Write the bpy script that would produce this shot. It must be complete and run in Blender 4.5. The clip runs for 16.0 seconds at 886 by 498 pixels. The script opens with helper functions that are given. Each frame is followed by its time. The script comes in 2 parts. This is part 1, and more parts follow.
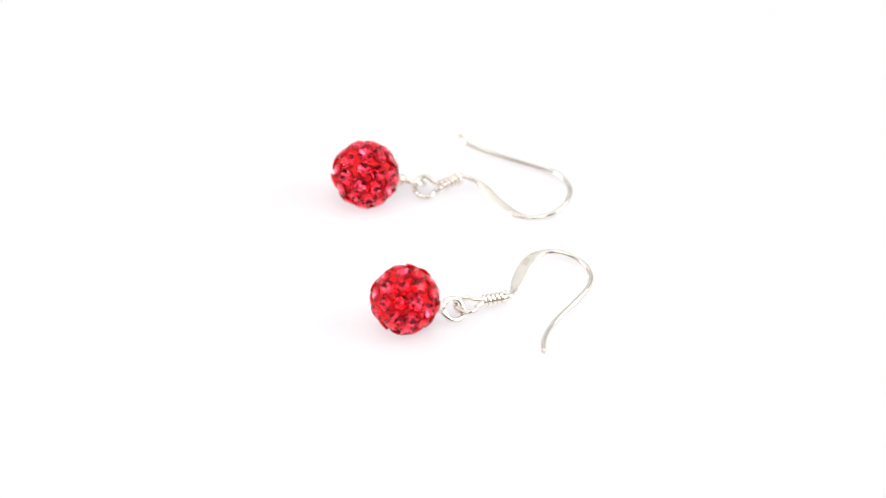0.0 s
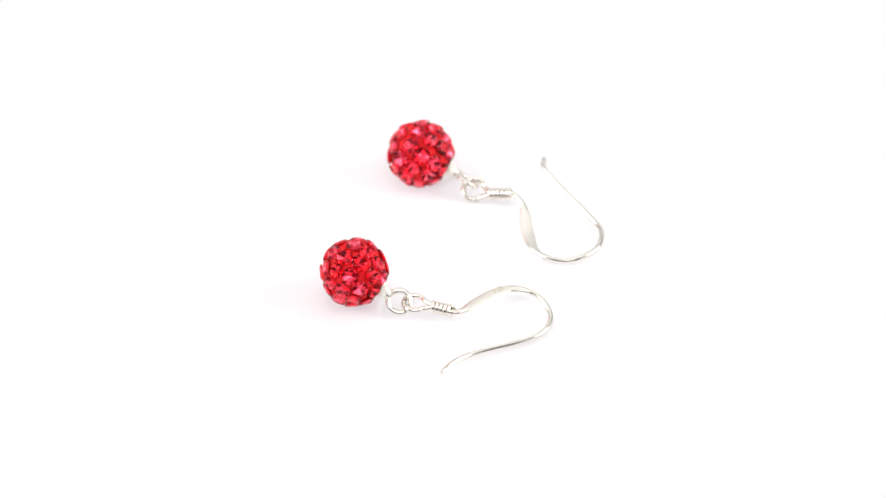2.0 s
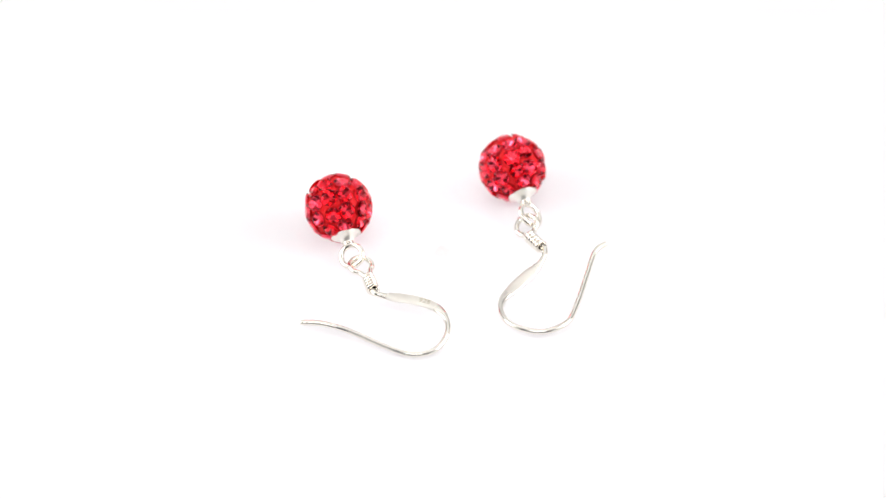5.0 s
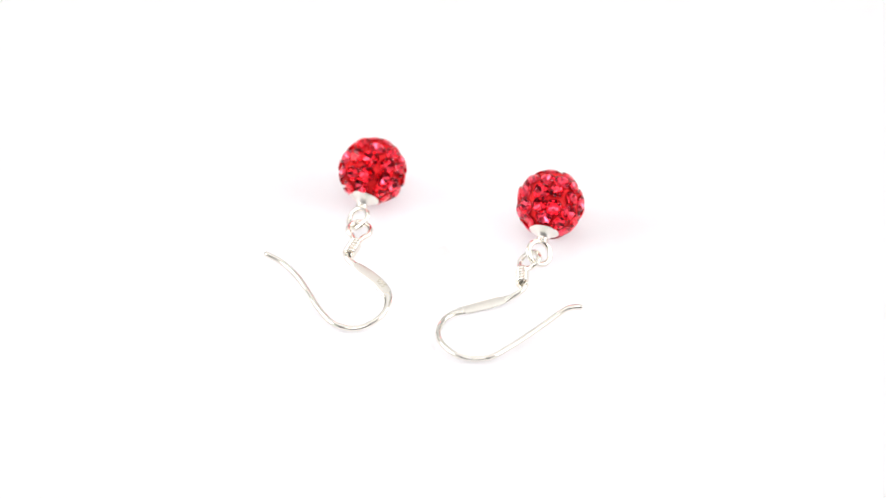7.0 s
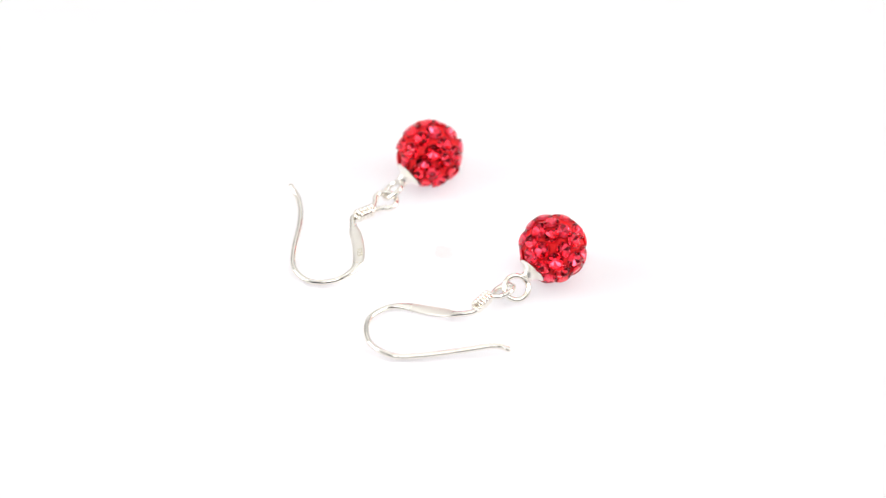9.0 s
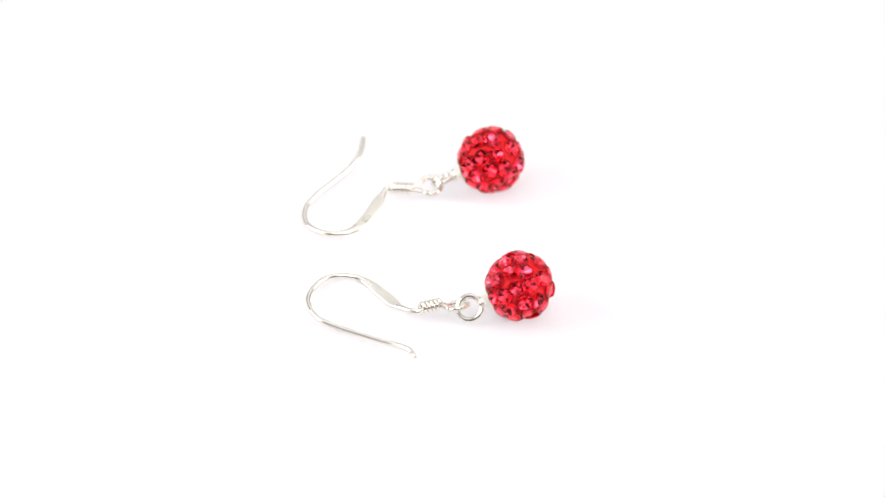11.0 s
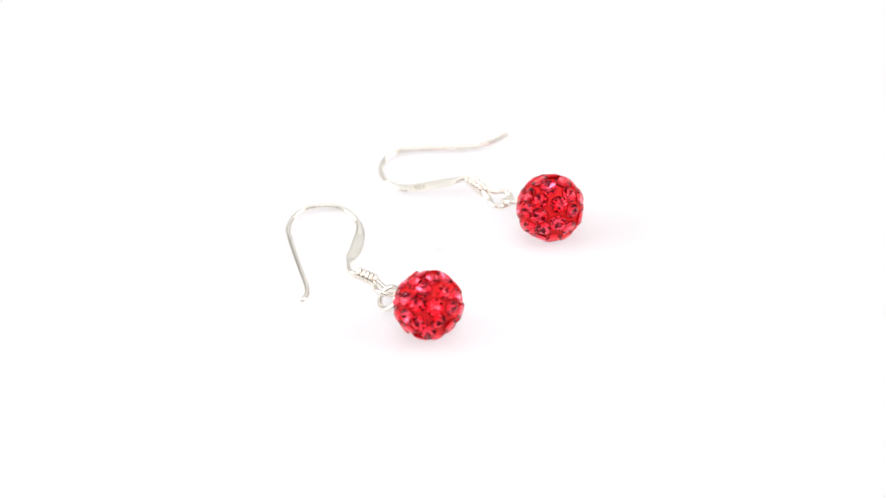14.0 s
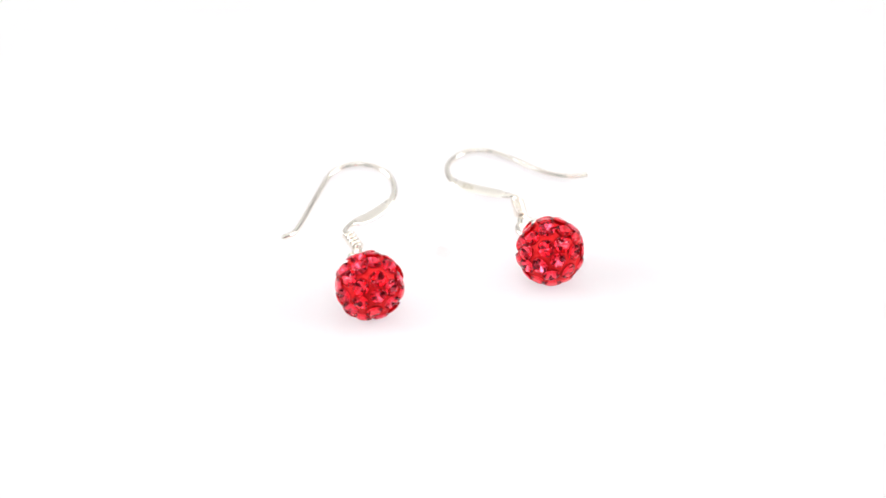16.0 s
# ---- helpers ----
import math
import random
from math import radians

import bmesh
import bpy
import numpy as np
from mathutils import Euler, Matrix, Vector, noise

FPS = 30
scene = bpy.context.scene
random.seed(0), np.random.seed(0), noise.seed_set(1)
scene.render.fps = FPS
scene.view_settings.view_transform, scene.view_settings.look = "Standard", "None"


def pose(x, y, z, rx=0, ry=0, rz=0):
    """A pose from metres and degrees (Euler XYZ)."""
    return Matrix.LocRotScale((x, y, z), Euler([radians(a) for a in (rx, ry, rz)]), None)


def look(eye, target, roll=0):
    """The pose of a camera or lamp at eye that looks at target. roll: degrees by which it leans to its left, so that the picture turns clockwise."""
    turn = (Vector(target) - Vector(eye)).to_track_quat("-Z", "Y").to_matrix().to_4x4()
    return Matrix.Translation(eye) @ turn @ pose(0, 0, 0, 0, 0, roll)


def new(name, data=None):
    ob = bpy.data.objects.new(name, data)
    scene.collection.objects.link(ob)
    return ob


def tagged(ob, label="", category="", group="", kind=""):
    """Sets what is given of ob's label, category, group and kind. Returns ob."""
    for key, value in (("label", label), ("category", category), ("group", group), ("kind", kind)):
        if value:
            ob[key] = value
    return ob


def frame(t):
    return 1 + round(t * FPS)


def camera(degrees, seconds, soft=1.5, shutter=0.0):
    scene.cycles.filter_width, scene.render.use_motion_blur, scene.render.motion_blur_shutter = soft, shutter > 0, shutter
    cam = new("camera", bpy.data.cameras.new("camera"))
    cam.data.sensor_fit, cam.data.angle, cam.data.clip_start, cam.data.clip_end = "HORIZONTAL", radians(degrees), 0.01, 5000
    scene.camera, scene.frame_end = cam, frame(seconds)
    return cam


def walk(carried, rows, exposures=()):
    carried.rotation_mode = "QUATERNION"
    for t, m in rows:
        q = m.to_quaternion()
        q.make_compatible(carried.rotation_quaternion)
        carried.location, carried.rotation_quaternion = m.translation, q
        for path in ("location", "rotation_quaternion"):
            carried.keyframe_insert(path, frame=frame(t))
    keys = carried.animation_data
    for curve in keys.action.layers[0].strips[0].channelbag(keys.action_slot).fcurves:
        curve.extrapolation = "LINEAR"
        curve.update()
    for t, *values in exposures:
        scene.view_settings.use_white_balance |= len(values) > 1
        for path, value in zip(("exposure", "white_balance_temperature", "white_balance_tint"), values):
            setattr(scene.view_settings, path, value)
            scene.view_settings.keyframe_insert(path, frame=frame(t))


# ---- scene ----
MM = 0.001
SPIN = -16.705         # degrees a second, clockwise seen from above
EYE = Vector((0, -0.31901, 0.30586))
AIM = Vector((-0.00017, 0.00047, 0))

cam = camera(13.5, 16.0, soft=1.2)
walk(cam, [(0, look(EYE, AIM, 0.25)), (16.0, look(EYE, AIM, 0.25))])
cam.data.dof.use_dof = True
cam.data.dof.focus_distance = 0.436
cam.data.dof.aperture_fstop = 13.0


# ---- light: a white photo tent with diffused lamps over it and at its sides ----
world = bpy.data.worlds.new("room_air")
scene.world = world
world.use_nodes = True
world.node_tree.nodes["Background"].inputs["Color"].default_value = (0.9, 0.95, 1.0, 1)
world.node_tree.nodes["Background"].inputs["Strength"].default_value = 0.11


def softbox(name, eye, target, wide, high, watts, color):
    data = bpy.data.lights.new(name, "AREA")
    data.shape, data.size, data.size_y = "RECTANGLE", wide, high
    data.energy, data.color = watts, color
    ob = new(name, data)
    ob.matrix_world = look(eye, target)
    return ob


softbox("softbox_top", (0, 0.17, 0.46), (0, 0.0, 0), 0.56, 0.46, 0.56, (1.0, 0.99, 0.97))
# added fill above the camera, no known source, to brighten the crystals
softbox("front_fill", (0, -0.37, 0.49), (0, 0, 0), 0.44, 0.22, 0.86, (1.0, 0.99, 0.98))
softbox("softbox_side", (-0.41, -0.02, 0.25), (0, 0, 0.02), 0.30, 0.28, 1.60, (1.0, 0.985, 0.98))
softbox("softbox_side", (0.41, -0.02, 0.25), (0, 0, 0.02), 0.30, 0.28, 1.60, (1.0, 0.985, 0.98))
# the turntable is an opal plate over a lamp
softbox("lamp_under_plate", (0, 0, -0.095), (0, 0, 0), 0.18, 0.18, 0.135, (0.98, 0.88, 0.95))
# added small fill that washes out bead shadows on the pivot side
softbox("pivot_fill", (0, 0, -0.024), (0, 0, 0), 0.022, 0.022, 0.008, (0.97, 0.94, 1.0))
scene.view_settings.exposure = -0.05


# ---- materials ----
def material(name):
    mat = bpy.data.materials.new(name)
    mat.use_nodes = True
    nodes, links = mat.node_tree.nodes, mat.node_tree.links
    return mat, nodes, links, nodes["Principled BSDF"]


def grain(nodes, links, scale, detail=4.0):
    where = nodes.new("ShaderNodeTexCoord")
    tex = nodes.new("ShaderNodeTexNoise")
    tex.inputs["Scale"].default_value = scale
    tex.inputs["Detail"].default_value = detail
    links.new(where.outputs["Object"], tex.inputs["Vector"])
    return tex


def ramp(nodes, links, fac, a, b, lo=0.35, hi=0.65):
    r = nodes.new("ShaderNodeValToRGB")
    r.color_ramp.elements[0].position, r.color_ramp.elements[1].position = lo, hi
    r.color_ramp.elements[0].color, r.color_ramp.elements[1].color = (*a, 1), (*b, 1)
    links.new(fac, r.inputs["Fac"])
    return r.outputs["Color"]


def bump(nodes, links, bsdf, tex, strength, distance):
    b = nodes.new("ShaderNodeBump")
    b.inputs["Strength"].default_value, b.inputs["Distance"].default_value = strength, distance
    links.new(tex.outputs["Fac"], b.inputs["Height"])
    links.new(b.outputs["Normal"], bsdf.inputs["Normal"])


def mat_white(name, base, other, rough, scale):
    mat, nodes, links, bsdf = material(name)
    tex = grain(nodes, links, scale)
    links.new(ramp(nodes, links, tex.outputs["Fac"], base, other), bsdf.inputs["Base Color"])
    bsdf.inputs["Roughness"].default_value = rough
    bsdf.inputs["Specular IOR Level"].default_value = 0.3
    fine = grain(nodes, links, scale * 30)
    bump(nodes, links, bsdf, fine, 0.1, 0.00002)
    return mat


def mat_silver(name, tone, rough, rough_to, scale, depth, hammered=0.0):
    mat, nodes, links, bsdf = material(name)
    bsdf.inputs["Metallic"].default_value = 1.0
    tex = grain(nodes, links, scale)
    dull = tuple(c * 0.95 for c in tone)
    links.new(ramp(nodes, links, tex.outputs["Fac"], tone, dull), bsdf.inputs["Base Color"])
    spread = nodes.new("ShaderNodeMapRange")
    spread.inputs["To Min"].default_value, spread.inputs["To Max"].default_value = rough, rough_to
    links.new(tex.outputs["Fac"], spread.inputs["Value"])
    links.new(spread.outputs["Result"], bsdf.inputs["Roughness"])
    if hammered:
        worn, more = nodes.new("ShaderNodeAttribute"), nodes.new("ShaderNodeMath")
        worn.attribute_name, more.operation = "hammered", "MULTIPLY_ADD"
        more.inputs[1].default_value = hammered
        links.new(worn.outputs["Fac"], more.inputs[0])
        links.new(spread.outputs["Result"], more.inputs[2])
        links.new(more.outputs["Value"], bsdf.inputs["Roughness"])
    bump(nodes, links, bsdf, grain(nodes, links, scale * 4), 0.25, depth)
    return mat


def mat_clay():
    mat, nodes, links, bsdf = material("red_clay")
    tex = grain(nodes, links, 900)
    links.new(ramp(nodes, links, tex.outputs["Fac"], (0.74, 0.010, 0.014), (0.84, 0.018, 0.024)), bsdf.inputs["Base Color"])
    bsdf.inputs["Roughness"].default_value = 0.42
    bsdf.inputs["Specular IOR Level"].default_value = 0.12
    bump(nodes, links, bsdf, grain(nodes, links, 2500), 0.25, 0.00004)
    return mat


def mat_crystal():
    mat, nodes, links, bsdf = material("red_crystal")
    info = nodes.new("ShaderNodeObjectInfo")
    links.new(ramp(nodes, links, info.outputs["Random"], (0.998, 0.12, 0.15), (0.999, 0.30, 0.41), 0.0, 1.0), bsdf.inputs["Base Color"])
    bsdf.inputs["Roughness"].default_value = 0.02
    bsdf.inputs["IOR"].default_value = 1.33
    bsdf.inputs["Specular Tint"].default_value = (1.0, 0.42, 0.52, 1)
    bsdf.inputs["Transmission Weight"].default_value = 1.0
    return mat


def mat_foil():
    mat, nodes, links, bsdf = material("red_foil")
    tex = grain(nodes, links, 1500)
    links.new(ramp(nodes, links, tex.outputs["Fac"], (0.995, 0.13, 0.165), (0.998, 0.31, 0.41)), bsdf.inputs["Base Color"])
    bsdf.inputs["Metallic"].default_value = 1.0
    bsdf.inputs["Roughness"].default_value = 0.10
    return mat


def mat_opal(name, base, other, through_color, scale):
    mat = mat_white(name, base, other, 0.55, scale)
    nodes, links = mat.node_tree.nodes, mat.node_tree.links
    glow, mix = nodes.new("ShaderNodeBsdfTranslucent"), nodes.new("ShaderNodeMixShader")
    glow.inputs["Color"].default_value = (*through_color, 1)
    mix.inputs["Fac"].default_value = 0.4
    links.new(nodes["Principled BSDF"].outputs["BSDF"], mix.inputs[1])
    links.new(glow.outputs["BSDF"], mix.inputs[2])
    links.new(mix.outputs["Shader"], nodes["Material Output"].inputs["Surface"])
    return mat


WHITE = mat_opal("white_opal_acrylic", (0.88, 0.88, 0.88), (0.91, 0.91, 0.91), (0.92, 0.92, 0.92), 60)
TENT = mat_white("white_tent_fabric", (0.76, 0.76, 0.76), (0.80, 0.80, 0.80), 0.9, 25)
MARK = mat_opal("faint_pink_smudge", (0.865, 0.84, 0.835), (0.905, 0.89, 0.885), (0.915, 0.895, 0.89), 900)
SILVER = mat_silver("polished_silver", (0.905, 0.872, 0.805), 0.05, 0.13, 500, 0.000007)
CAP = mat_silver("satin_silver", (0.93, 0.90, 0.84), 0.22, 0.36, 900, 0.00001)
HOOK = mat_silver("hammered_wire_silver", (0.905, 0.872, 0.805), 0.05, 0.13, 500, 0.000007, 0.36)
# darker silver that sets the hallmark off from the flat
DARK_SILVER = mat_silver("dark_silver", (0.70, 0.66, 0.56), 0.2, 0.35, 900, 0.00001)
CLAY, CRYSTAL, FOIL = mat_clay(), mat_crystal(), mat_foil()


# ---- building blocks ----
def part(name, bm, mats, parent=None, label="", smooth=True):
    mesh = bpy.data.meshes.new(name)
    bm.normal_update()
    bm.to_mesh(mesh)
    bm.free()
    for m in (mats if isinstance(mats, (list, tuple)) else [mats]):
        mesh.materials.append(m)
    mesh.polygons.foreach_set("use_smooth", [smooth] * len(mesh.polygons))
    ob = new(name, mesh)
    ob.parent = parent
    return tagged(ob, label)


def glide(points, steps=12):
    """A smooth line through the points."""
    pts = [Vector(p) for p in points]
    pts = [2 * pts[0] - pts[1], *pts, 2 * pts[-1] - pts[-2]]
    line = []
    for a, b, c, d in zip(pts, pts[1:], pts[2:], pts[3:]):
        for k in range(steps):
            t = k / steps
            line.append(0.5 * (2 * b + (c - a) * t + (2 * a - 5 * b + 4 * c - d) * t * t + (3 * b - a - 3 * c + d) * t ** 3))
    line.append(pts[-2])
    return line


def sweep(line, size, up=Vector((0, 0, 1)), sides=14, closed=False, bm=None):
    """A wire along the line; size(s) gives its half width across and half height at the way s."""
    bm = bm or bmesh.new()
    rings, way, count = [], 0.0, len(line)
    for i, p in enumerate(line):
        if i:
            way += (p - line[i - 1]).length
        ahead = line[(i + 1) % count] if closed else line[min(i + 1, count - 1)]
        behind = line[i - 1] if closed else line[max(i - 1, 0)]
        along = (ahead - behind).normalized()
        across = along.cross(up).normalized()
        top = across.cross(along).normalized()
        w, h = size(way)
        ring = []
        for k in range(sides):
            a = 2 * math.pi * k / sides
            ring.append(bm.verts.new(p + across * (w * math.cos(a)) + top * (h * math.sin(a))))
        rings.append(ring)
    pairs = list(zip(rings, rings[1:])) + ([(rings[-1], rings[0])] if closed else [])
    for one, two in pairs:
        for k in range(sides):
            bm.faces.new((one[k], one[(k + 1) % sides], two[(k + 1) % sides], two[k]))
    if not closed:
        bm.faces.new(rings[0][::-1])
        bm.faces.new(rings[-1])
    return bm


def lathe(profile, sides):
    """Turns a profile of (radius, height) round z."""
    bm = bmesh.new()
    rings = []
    for r, z in profile:
        rings.append([bm.verts.new(Vector((r * math.cos(2 * math.pi * k / sides), r * math.sin(2 * math.pi * k / sides), z)))
                      for k in range(sides)])
    for one, two in zip(rings, rings[1:]):
        for k in range(sides):
            bm.faces.new((one[k], one[(k + 1) % sides], two[(k + 1) % sides], two[k]))
    bm.faces.new(rings[0][::-1])
    bm.faces.new(rings[-1])
    return bm


def frame_of(normal, along):
    """A turn whose z is the normal and whose x points along."""
    z = Vector(normal).normalized()
    x = Vector(along)
    x = (x - z * x.dot(z)).normalized()
    return Matrix((x, z.cross(x), z)).transposed()


# ---- the place ----
def slab(name, size, centre, mat, label, category):
    bm = bmesh.new()
    bmesh.ops.create_cube(bm, size=1)
    bmesh.ops.scale(bm, vec=size, verts=bm.verts)
    bmesh.ops.translate(bm, vec=centre, verts=bm.verts)
    ob = part(name, bm, mat, smooth=False)
    return tagged(ob, label, category, kind="structure")


def build_tent():
    """A floor that curves up into the back, side walls and a ceiling, open to the front."""
    bm = bmesh.new()
    line = [(-0.75, -0.105), (0.22, -0.105)]
    for k in range(1, 13):
        a = math.radians(90 * k / 12)
        line.append((0.22 + 0.18 * math.sin(a), 0.075 - 0.18 * math.cos(a)))
    line.append((0.40, 0.56))
    under = [(y + 0.004 * (i > 1), z - 0.004 * (i < 8)) for i, (y, z) in enumerate(line)]
    loops = []
    for x in (-0.46, 0.46):
        loops.append([bm.verts.new((x, y, z)) for y, z in line + under[::-1]])
    n = len(loops[0])
    for k in range(n):
        bm.faces.new((loops[0][k], loops[0][(k + 1) % n], loops[1][(k + 1) % n], loops[1][k]))
    bmesh.ops.triangle_fill(bm, edges=[e for e in bm.edges if all(v.co.x < 0 for v in e.verts)])
    bmesh.ops.triangle_fill(bm, edges=[e for e in bm.edges if all(v.co.x > 0 for v in e.verts)])
    bmesh.ops.recalc_face_normals(bm, faces=bm.faces)
    tagged(part("backdrop", bm, TENT), "seamless white backdrop sweep under the turntable", "backdrop", kind="structure")
    slab("wall_west", (0.004, 0.9, 0.68), (-0.465, -0.05, 0.233), TENT, "white fabric side wall of photo tent", "wall")
    slab("wall_east", (0.004, 0.9, 0.68), (0.465, -0.05, 0.233), TENT, "white fabric side wall of photo tent", "wall")
    slab("ceiling", (0.934, 0.9, 0.004), (0, -0.05, 0.575), TENT, "white fabric ceiling of photo tent", "ceiling")


def build_turntable():
    r, d = 0.125, 0.004
    profile = [(0.118, -d), (r - 0.001, -d), (r, -d + 0.001), (r, -0.0021)]
    for k in range(7):
        a = math.radians(15 * k)
        profile.append((r - 0.002 + 0.002 * math.cos(a), -0.002 + 0.002 * math.sin(a)))
    profile.append((0.02, 0))
    disc = part("turntable", lathe(profile, 160), WHITE)
    # a faint uneven smudge at the pivot
    bm, rng, rings = bmesh.new(), random.Random(8), []
    edge = [rng.uniform(0.8, 1.2) for k in range(24)]
    for q, z in ((0.0004, 0.00002), (0.0009, 0.00002), (0.0013, 0.000002)):
        rings.append([bm.verts.new((q * edge[k] * math.cos(math.tau * k / 24), q * edge[k] * math.sin(math.tau * k / 24), z)) for k in range(24)])
    bm.faces.new(rings[0])
    for one, two in zip(rings, rings[1:]):
        for k in range(24):
            bm.faces.new((one[k], two[k], two[(k + 1) % 24], one[(k + 1) % 24]))
    part("pivot_mark", bm, MARK, disc, "faint pinkish smudge at the pivot")
    tagged(disc, "round white opal turntable plate with faint centre mark", "turntable")
    bm = bmesh.new()
    rings = [[bm.verts.new((q * math.cos(2 * math.pi * k / 80), q * math.sin(2 * math.pi * k / 80), z)) for k in range(80)]
             for q, z in ((0.112, -0.105), (0.115, -0.105), (0.115, -0.0045), (0.112, -0.0045))]
    for one, two in zip(rings, rings[1:] + rings[:1]):
        for k in range(80):
            bm.faces.new((one[k], one[(k + 1) % 80], two[(k + 1) % 80], two[k]))
    tagged(part("turntable_base", bm, TENT), "white drum housing that carries the turning plate", "turntable base", kind="structure")
    return disc


# ---- the earrings ----
BALL = 3.68            # clay, in millimetres; the stones stand proud of it
ROWS = ((180, 1, 0), (147.5, 6, 10), (118, 11, 0), (90, 12, 14), (62.5, 11, 3), (38, 7, 20))


def stone_seats():
    """Directions of the stones, in rows round the hole's axis (z)."""
    rng = random.Random(4)
    seats = []
    for polar, count, shift in ROWS:
        for k in range(count):
            p = math.radians(polar + (rng.uniform(-4, 4) if count > 1 else 0))
            a = math.radians(shift + 360 * (k + rng.uniform(-0.10, 0.10)) / count)
            seats.append((Vector((math.sin(p) * math.cos(a), math.sin(p) * math.sin(a), math.cos(p))), rng.uniform(0, 360),
                          rng.uniform(-10, 10), rng.uniform(-10, 10), rng.uniform(0.94, 1.07)))
    return seats


def stone_mesh():
    """A round brilliant: table, star, kite and girdle facets above, a thin girdle and foiled facets below."""
    bm = bmesh.new()
    ring = lambda r, z, off, n=8: [bm.verts.new((MM * r * math.cos(math.radians(off + 360 * k / n)), MM * r * math.sin(math.radians(off + 360 * k / n)), MM * z)) for k in range(n)]
    table, crown, girdle, low = ring(0.58, 0.25, 0), ring(0.82, 0.17, 22.5), ring(1.0, 0.05, 0), ring(1.0, 0.0, 0)
    deep, tip = ring(0.60, -0.19, 22.5), bm.verts.new((0, 0, -0.44 * MM))
    bm.faces.new(table)
    for k in range(8):
        m = (k + 1) % 8
        bm.faces.new((table[k], crown[k], table[m]))
        bm.faces.new((table[m], crown[k], girdle[m], crown[m]))
        bm.faces.new((crown[k], girdle[k], girdle[m]))
        bm.faces.new((girdle[k], low[k], low[m], girdle[m]))
        for corners in ((low[k], deep[k], low[m]), (deep[k], deep[m], low[m]), (deep[k], tip, deep[m])):
            bm.faces.new(corners).material_index = 1
    bmesh.ops.recalc_face_normals(bm, faces=bm.faces)
    mesh = bpy.data.meshes.new("crystal")
    bm.to_mesh(mesh)
    bm.free()
    mesh.materials.append(CRYSTAL)
    mesh.materials.append(FOIL)
    return mesh


def ball_mesh(seats):
    """A clay ball with a conical pit under each stone and a low rim between them."""
    bm = bmesh.new()
    bmesh.ops.create_icosphere(bm, subdivisions=6, radius=1)
    mesh = bpy.data.meshes.new("bead")
    bm.to_mesh(mesh)
    bm.free()
    co = np.empty(len(mesh.vertices) * 3)
    mesh.vertices.foreach_get("co", co)
    co = co.reshape(-1, 3)
    co /= np.linalg.norm(co, axis=1)[:, None]
    near = np.min([np.linalg.norm(co - np.array(s[0]), axis=1) / s[4] for s in seats], axis=0) * BALL
    r = np.where(near < 0.96, BALL - 0.10 - (0.96 - near) * 0.60, BALL + 0.10 - 0.17 * np.clip((near - 1.02) / 0.35, 0, 1))
    mesh.vertices.foreach_set("co", (co * r[:, None] * MM).ravel())
    mesh.polygons.foreach_set("use_smooth", [True] * len(mesh.polygons))
    mesh.materials.append(CLAY)
    mesh.update()
    return mesh


SEATS = stone_seats()
STONE, BEAD = stone_mesh(), ball_mesh(SEATS)


def build_bead(thing, centre, axis, spin):
    bead = new("bead", BEAD)
    bead.parent = thing
    tagged(bead, "round red clay bead paved with crystals")
    turn = Vector((0, 0, 1)).rotation_difference(Vector(axis)).to_matrix().to_4x4() @ pose(0, 0, 0, 0, 0, spin)
    bead.matrix_basis = Matrix.Translation(centre) @ turn
    for way, roll, lean_x, lean_y, size in SEATS:
        gem = new("crystal", STONE)
        gem.parent = bead
        gem.matrix_basis = (Matrix.Translation(way * (BALL + 0.07) * MM) @ way.to_track_quat("Z", "Y").to_matrix().to_4x4()
                            @ pose(0, 0, 0, lean_x, lean_y, roll) @ Matrix.Diagonal((size, size, size, 1)))
    return bead


def build_cap(thing, centre, axis, reach):
    """A flared silver cap on the bead, narrowing to a neck with two turns of wire."""
    turn = Matrix.Translation(centre) @ Vector((0, 0, 1)).rotation_difference(Vector(axis)).to_matrix().to_4x4()
    outer = [(1.78, 3.56), (1.80, 3.62), (1.74, 3.68), (1.35, 3.86), (0.95, 4.10), (0.78, 4.36), (0.66, 4.62), (0.58, reach)]
    inner = [(0.30, reach), (0.32, 4.0), (0.9, 3.82), (1.5, 3.62), (1.70, 3.54)]
    profile = [(r * MM, z * MM) for r, z in outer + inner]
    bm = bmesh.new()
    sides, rings = 40, []
    for r, z in profile:
        rings.append([bm.verts.new(turn @ Vector((r * math.cos(2 * math.pi * k / sides), r * math.sin(2 * math.pi * k / sides), z))) for k in range(sides)])
    for one, two in zip(rings, rings[1:] + rings[:1]):
        for k in range(sides):
            bm.faces.new((one[k], one[(k + 1) % sides], two[(k + 1) % sides], two[k]))
    bmesh.ops.recalc_face_normals(bm, faces=bm.faces)
    cap = part("cap", bm, CAP, thing, "flared silver cap on the bead")
    wrap = []
    for k in range(61):
        a = 2 * math.pi * 2.5 * k / 60
        wrap.append(turn @ Vector((0.58 * MM * math.cos(a), 0.58 * MM * math.sin(a), MM * (4.5 + (reach - 4.5) * k / 60))))
    part("neck_wrap", sweep(wrap, lambda s: (0.15 * MM, 0.15 * MM), Vector(axis), 8), SILVER, cap)
    return cap


def build_ring(thing, centre, normal, radius, wire):
    turn = frame_of(normal, (1, 0.2, 0))
    line = [Vector(centre) + turn @ Vector((radius * math.cos(a), radius * math.sin(a), 0)) for a in [2 * math.pi * k / 48 for k in range(48)]]
    return part("eye_ring", sweep(line, lambda s: (wire, wire), Vector(normal), 12, True), SILVER, thing, "round silver wire ring")


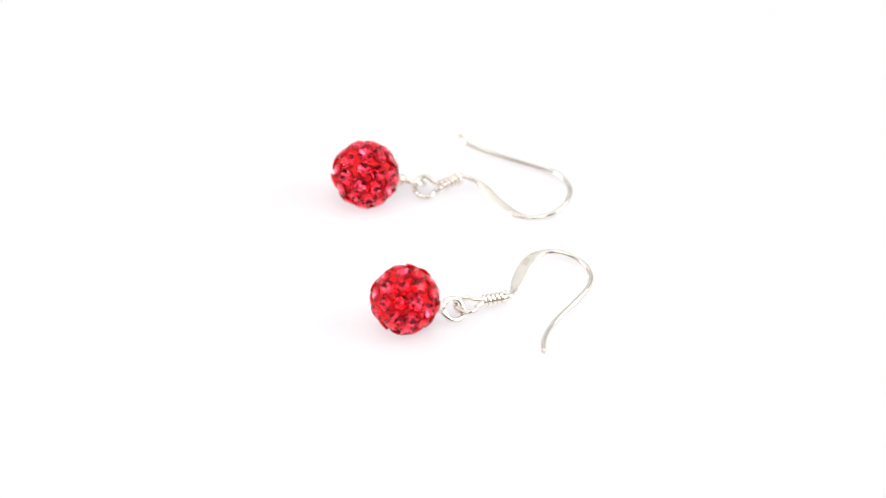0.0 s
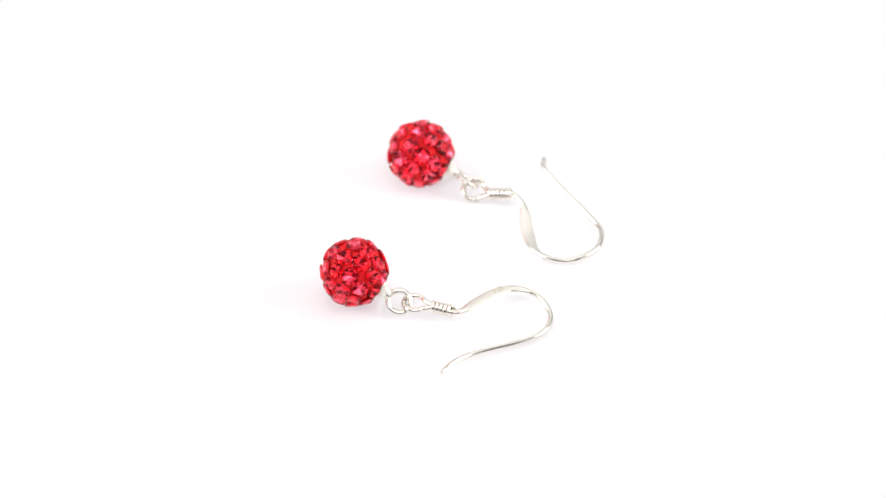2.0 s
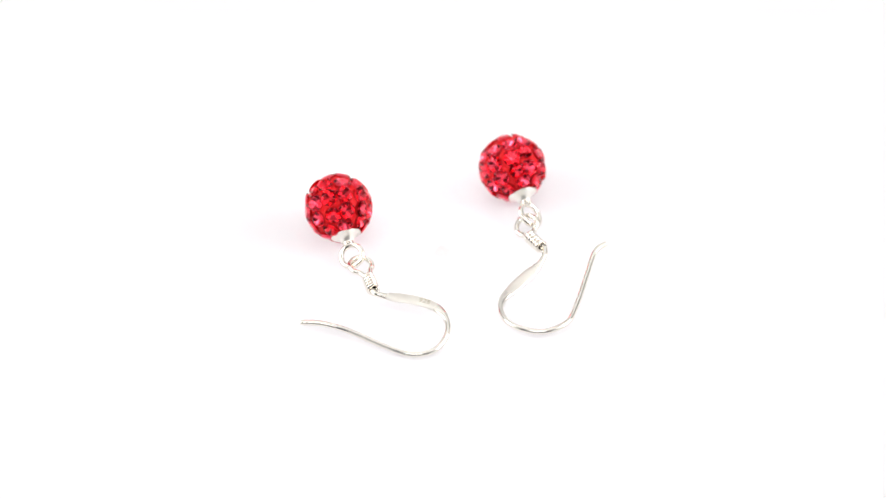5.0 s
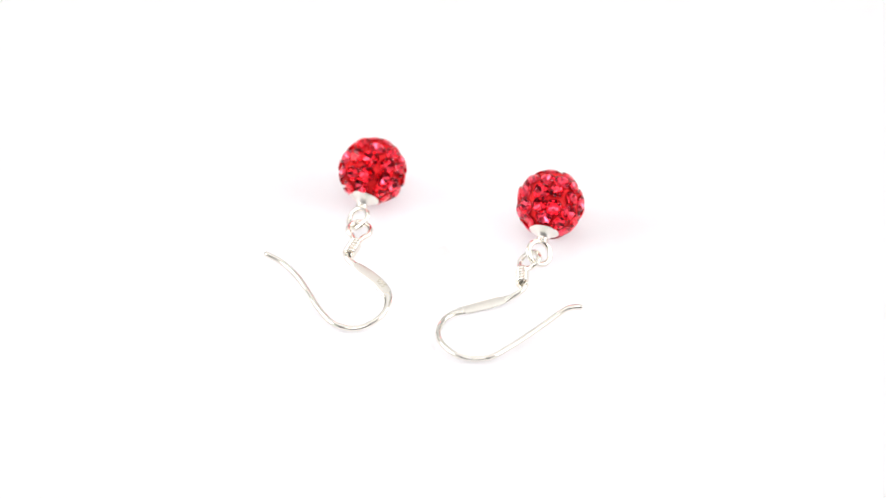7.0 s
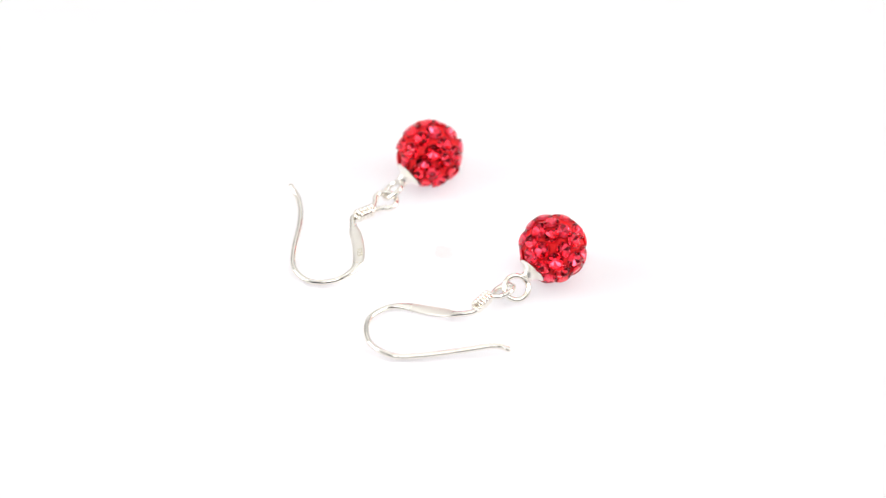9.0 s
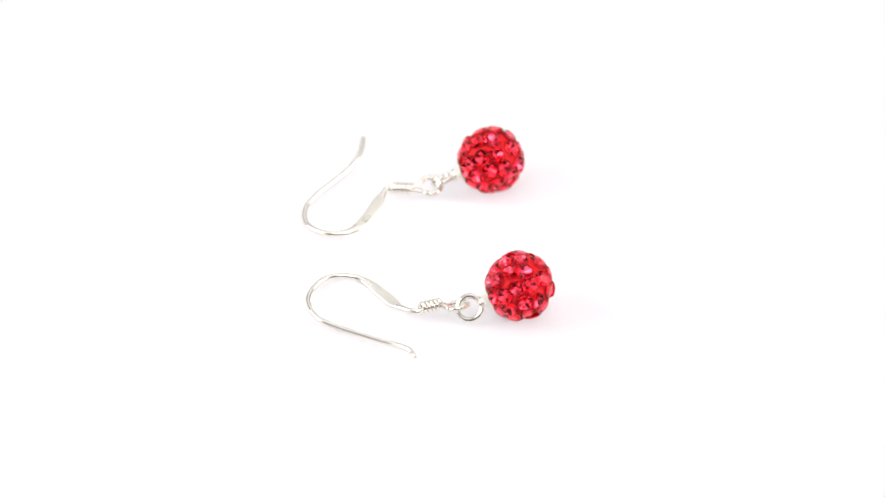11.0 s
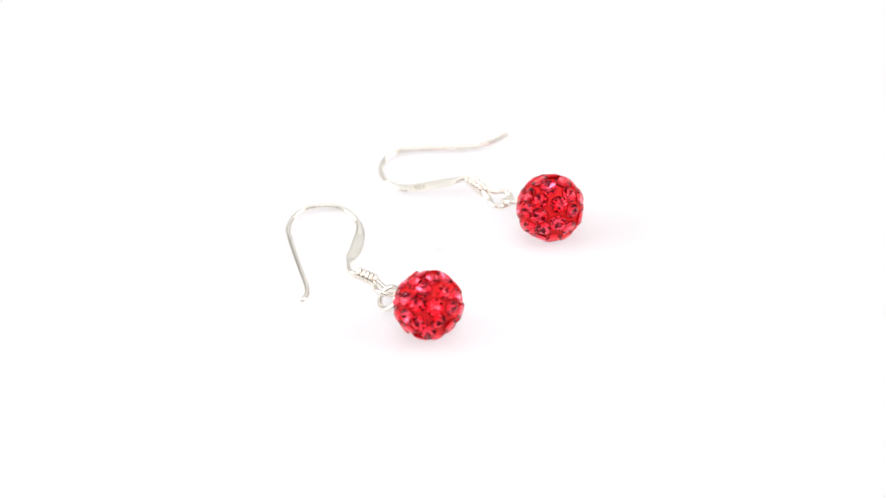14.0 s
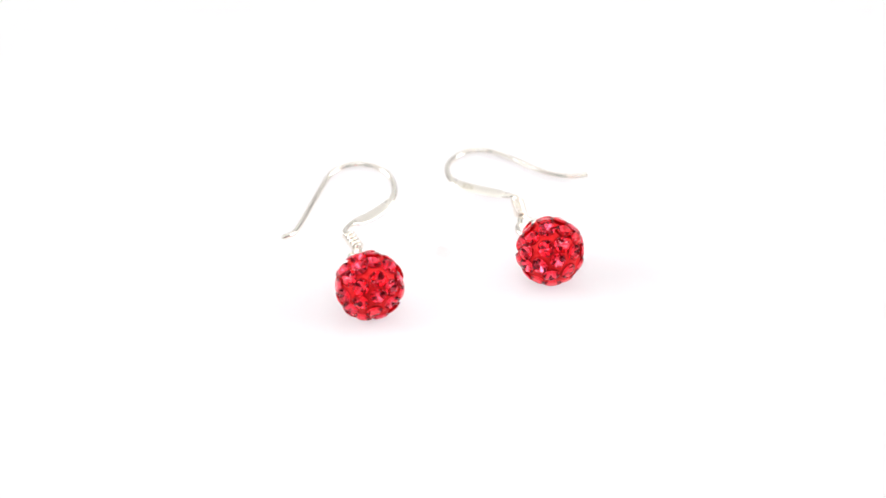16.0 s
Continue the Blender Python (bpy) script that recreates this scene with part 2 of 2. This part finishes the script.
def build_hook(thing, base, points, flat, coil, loop, loop_normal, loop_radius, stamp):
    """A bent ear wire with a hammered flat, a closed loop and a coil at its foot."""
    wire = 0.335

    def size(s):
        s /= MM
        a, b = flat
        k = max(0.0, min(1.0, (s - a) / 2.6, (b - s) / 5.0))
        k = k * k * (3 - 2 * k)
        end = min(1.0, 0.72 + (total - s) * 0.9)
        return MM * (wire + 0.40 * k) * end, MM * (wire - 0.15 * k) * end

    start, stop = (Vector(c) for c in coil)
    pts = [stop * 0.6 + start * 0.4] + [Vector(p) for p in points]
    line = [MM * p - base for p in glide(pts, 14)]
    for _ in range(6):
        line = [line[0], *[0.25 * a + 0.5 * b + 0.25 * c for a, b, c in zip(line, line[1:], line[2:])], line[-1]]
    total = sum((b - a).length for a, b in zip(line, line[1:])) / MM
    bm = sweep(line, size, sides=16)
    hook = part("ear_hook", bm, HOOK, thing, "bent silver ear wire with hammered flat")
    worn, way = hook.data.attributes.new("hammered", "FLOAT", "POINT"), 0.0
    for i, p in enumerate(line):
        way += (p - line[i - 1]).length / MM if i else 0
        share = max(0.0, min(1.0, (way - flat[0]) / 2.5, (flat[1] - 1.0 - way) / 4.5))
        for k in range(16):
            worn.data[16 * i + k].value = share

    # the loop at the foot
    mid = Vector(loop)
    turn = frame_of(loop_normal, start - mid)
    path = [start * 0.7 + stop * 0.3 + turn @ Vector((0, 0.16, 0)), start + turn @ Vector((0, 0.22, 0))]
    for k in range(13):
        a = math.radians(32 + 296 * k / 12)
        path.append(mid + turn @ Vector((loop_radius * 0.97 * math.cos(a), loop_radius * math.sin(a), 0)))
    path += [start + turn @ Vector((0, -0.22, 0)), start * 0.7 + stop * 0.3 + turn @ Vector((0, -0.16, 0))]
    line = [MM * p - base for p in glide(path, 5)]
    part("wire_loop", sweep(line, lambda s: (0.32 * MM, 0.32 * MM), turn.col[2], 12), SILVER, hook)

    # the coil round the doubled wire
    along = (stop - start)
    x = along.orthogonal().normalized()
    y = along.normalized().cross(x)
    spring, turns = [], 5
    for k in range(turns * 20 + 1):
        a = 2 * math.pi * k / 20
        spring.append(MM * (start + along * (k / (turns * 20)) + x * (0.56 * math.cos(a)) + y * (0.56 * math.sin(a))) - base)
    part("coil", sweep(spring, lambda s: (0.25 * MM, 0.25 * MM), along, 10), SILVER, hook, "tight silver wire coil")

    if stamp:
        # the fineness mark on the flat, darker than the wire so the digits read
        text = bpy.data.curves.new("hallmark", "FONT")
        text.body, text.size, text.extrude = "925", 0.95 * MM, 0.04 * MM
        text.align_x, text.align_y = "CENTER", "CENTER"
        temp = new("hallmark", text)
        mesh = bpy.data.meshes.new_from_object(temp.evaluated_get(bpy.context.evaluated_depsgraph_get()))
        bpy.data.objects.remove(temp)
        mark = new("hallmark", mesh)
        mesh.materials.clear()
        mesh.materials.append(DARK_SILVER)
        mark.parent = hook
        place, heading = stamp
        mark.matrix_basis = Matrix.Translation(MM * Vector(place) - base) @ pose(0, 0, 0, 0, 0, heading)
        tagged(mark, "stamped fineness mark")
    return hook


def build_earring(ball, eye, eye_normal, ring, spin, hook, label):
    thing = new("earring")
    base = MM * Vector((ball[0], ball[1], 0))
    centre = MM * Vector(ball) - base
    axis = (Vector(eye) - Vector(ball)).normalized()
    reach = (Vector(eye) - Vector(ball)).length - ring + 0.04
    build_bead(thing, centre, axis, spin)
    build_cap(thing, centre, axis, reach)
    build_ring(thing, MM * Vector(eye) - base, eye_normal, ring * MM, 0.325 * MM)
    build_hook(thing, base, **hook)
    thing.location = base
    return tagged(thing, label, "earring", group="pair of earrings on the turntable")


build_tent()
turntable = build_turntable()
earring_one = build_earring(
    (-4.51, -12.14, 4.02), (1.06, -11.05, 1.36), (0.42, -0.40, 0.78), 1.32, 20,
    dict(points=((7.50, -8.98, 1.38), (8.12, -7.68, 1.31), (9.38, -3.83, 1.36), (11.09, -1.46, 1.15), (13.89, -0.94, 0.84), (16.47, -2.55, 0.46),
                 (17.13, -5.32, 0.50), (15.71, -8.25, 0.57), (12.86, -12.22, 0.67), (11.56, -15.25, 0.91), (11.41, -17.83, 1.22)),
         flat=(1.8, 12.2), coil=((4.65, -9.36, 1.10), (7.18, -8.99, 1.40)), loop=(2.55, -10.08, 1.12), loop_normal=(0.0, 0.08, 1.0),
         loop_radius=1.32, stamp=((9.60, -3.25, 1.52), 66)),
    "silver hook earring with red crystal bead and fineness stamp")
earring_two = build_earring(
    (-9.47, 9.08, 4.02), (-3.82, 10.60, 1.44), (0.18, 0.59, 0.76), 1.42, 75,
    dict(points=((2.20, 11.70, 1.38), (4.14, 10.82, 1.02), (6.37, 8.18, 0.34), (9.62, 5.62, 0.34), (13.29, 6.29, 0.60), (15.05, 9.66, 0.68),
                 (13.89, 12.71, 0.61), (11.43, 14.15, 0.56), (6.66, 16.01, 0.80), (2.86, 17.56, 1.22), (1.72, 19.10, 1.35)),
         flat=(3.0, 12.5), coil=((-0.34, 10.14, 1.28), (1.95, 11.32, 1.52)), loop=(-2.38, 10.02, 1.12), loop_normal=(0.2, -0.42, 0.8),
         loop_radius=1.32, stamp=None),
    "silver hook earring with red crystal bead, unstamped flat")


def motions():
    """The turntable turns all but evenly and carries the earrings."""
    def turned(t):
        u = t / 16
        return SPIN * t + u * (1 - u) * (-2.485 - 3.585 * (u - 0.5) + 26.15 * (u - 0.2) * (u - 0.8))

    for thing in (turntable, earring_one, earring_two):
        start = Matrix.Translation(thing.location)
        walk(thing, [(k * 0.25, pose(0, 0, 0, 0, 0, turned(k * 0.25)) @ start) for k in range(65)])


motions()
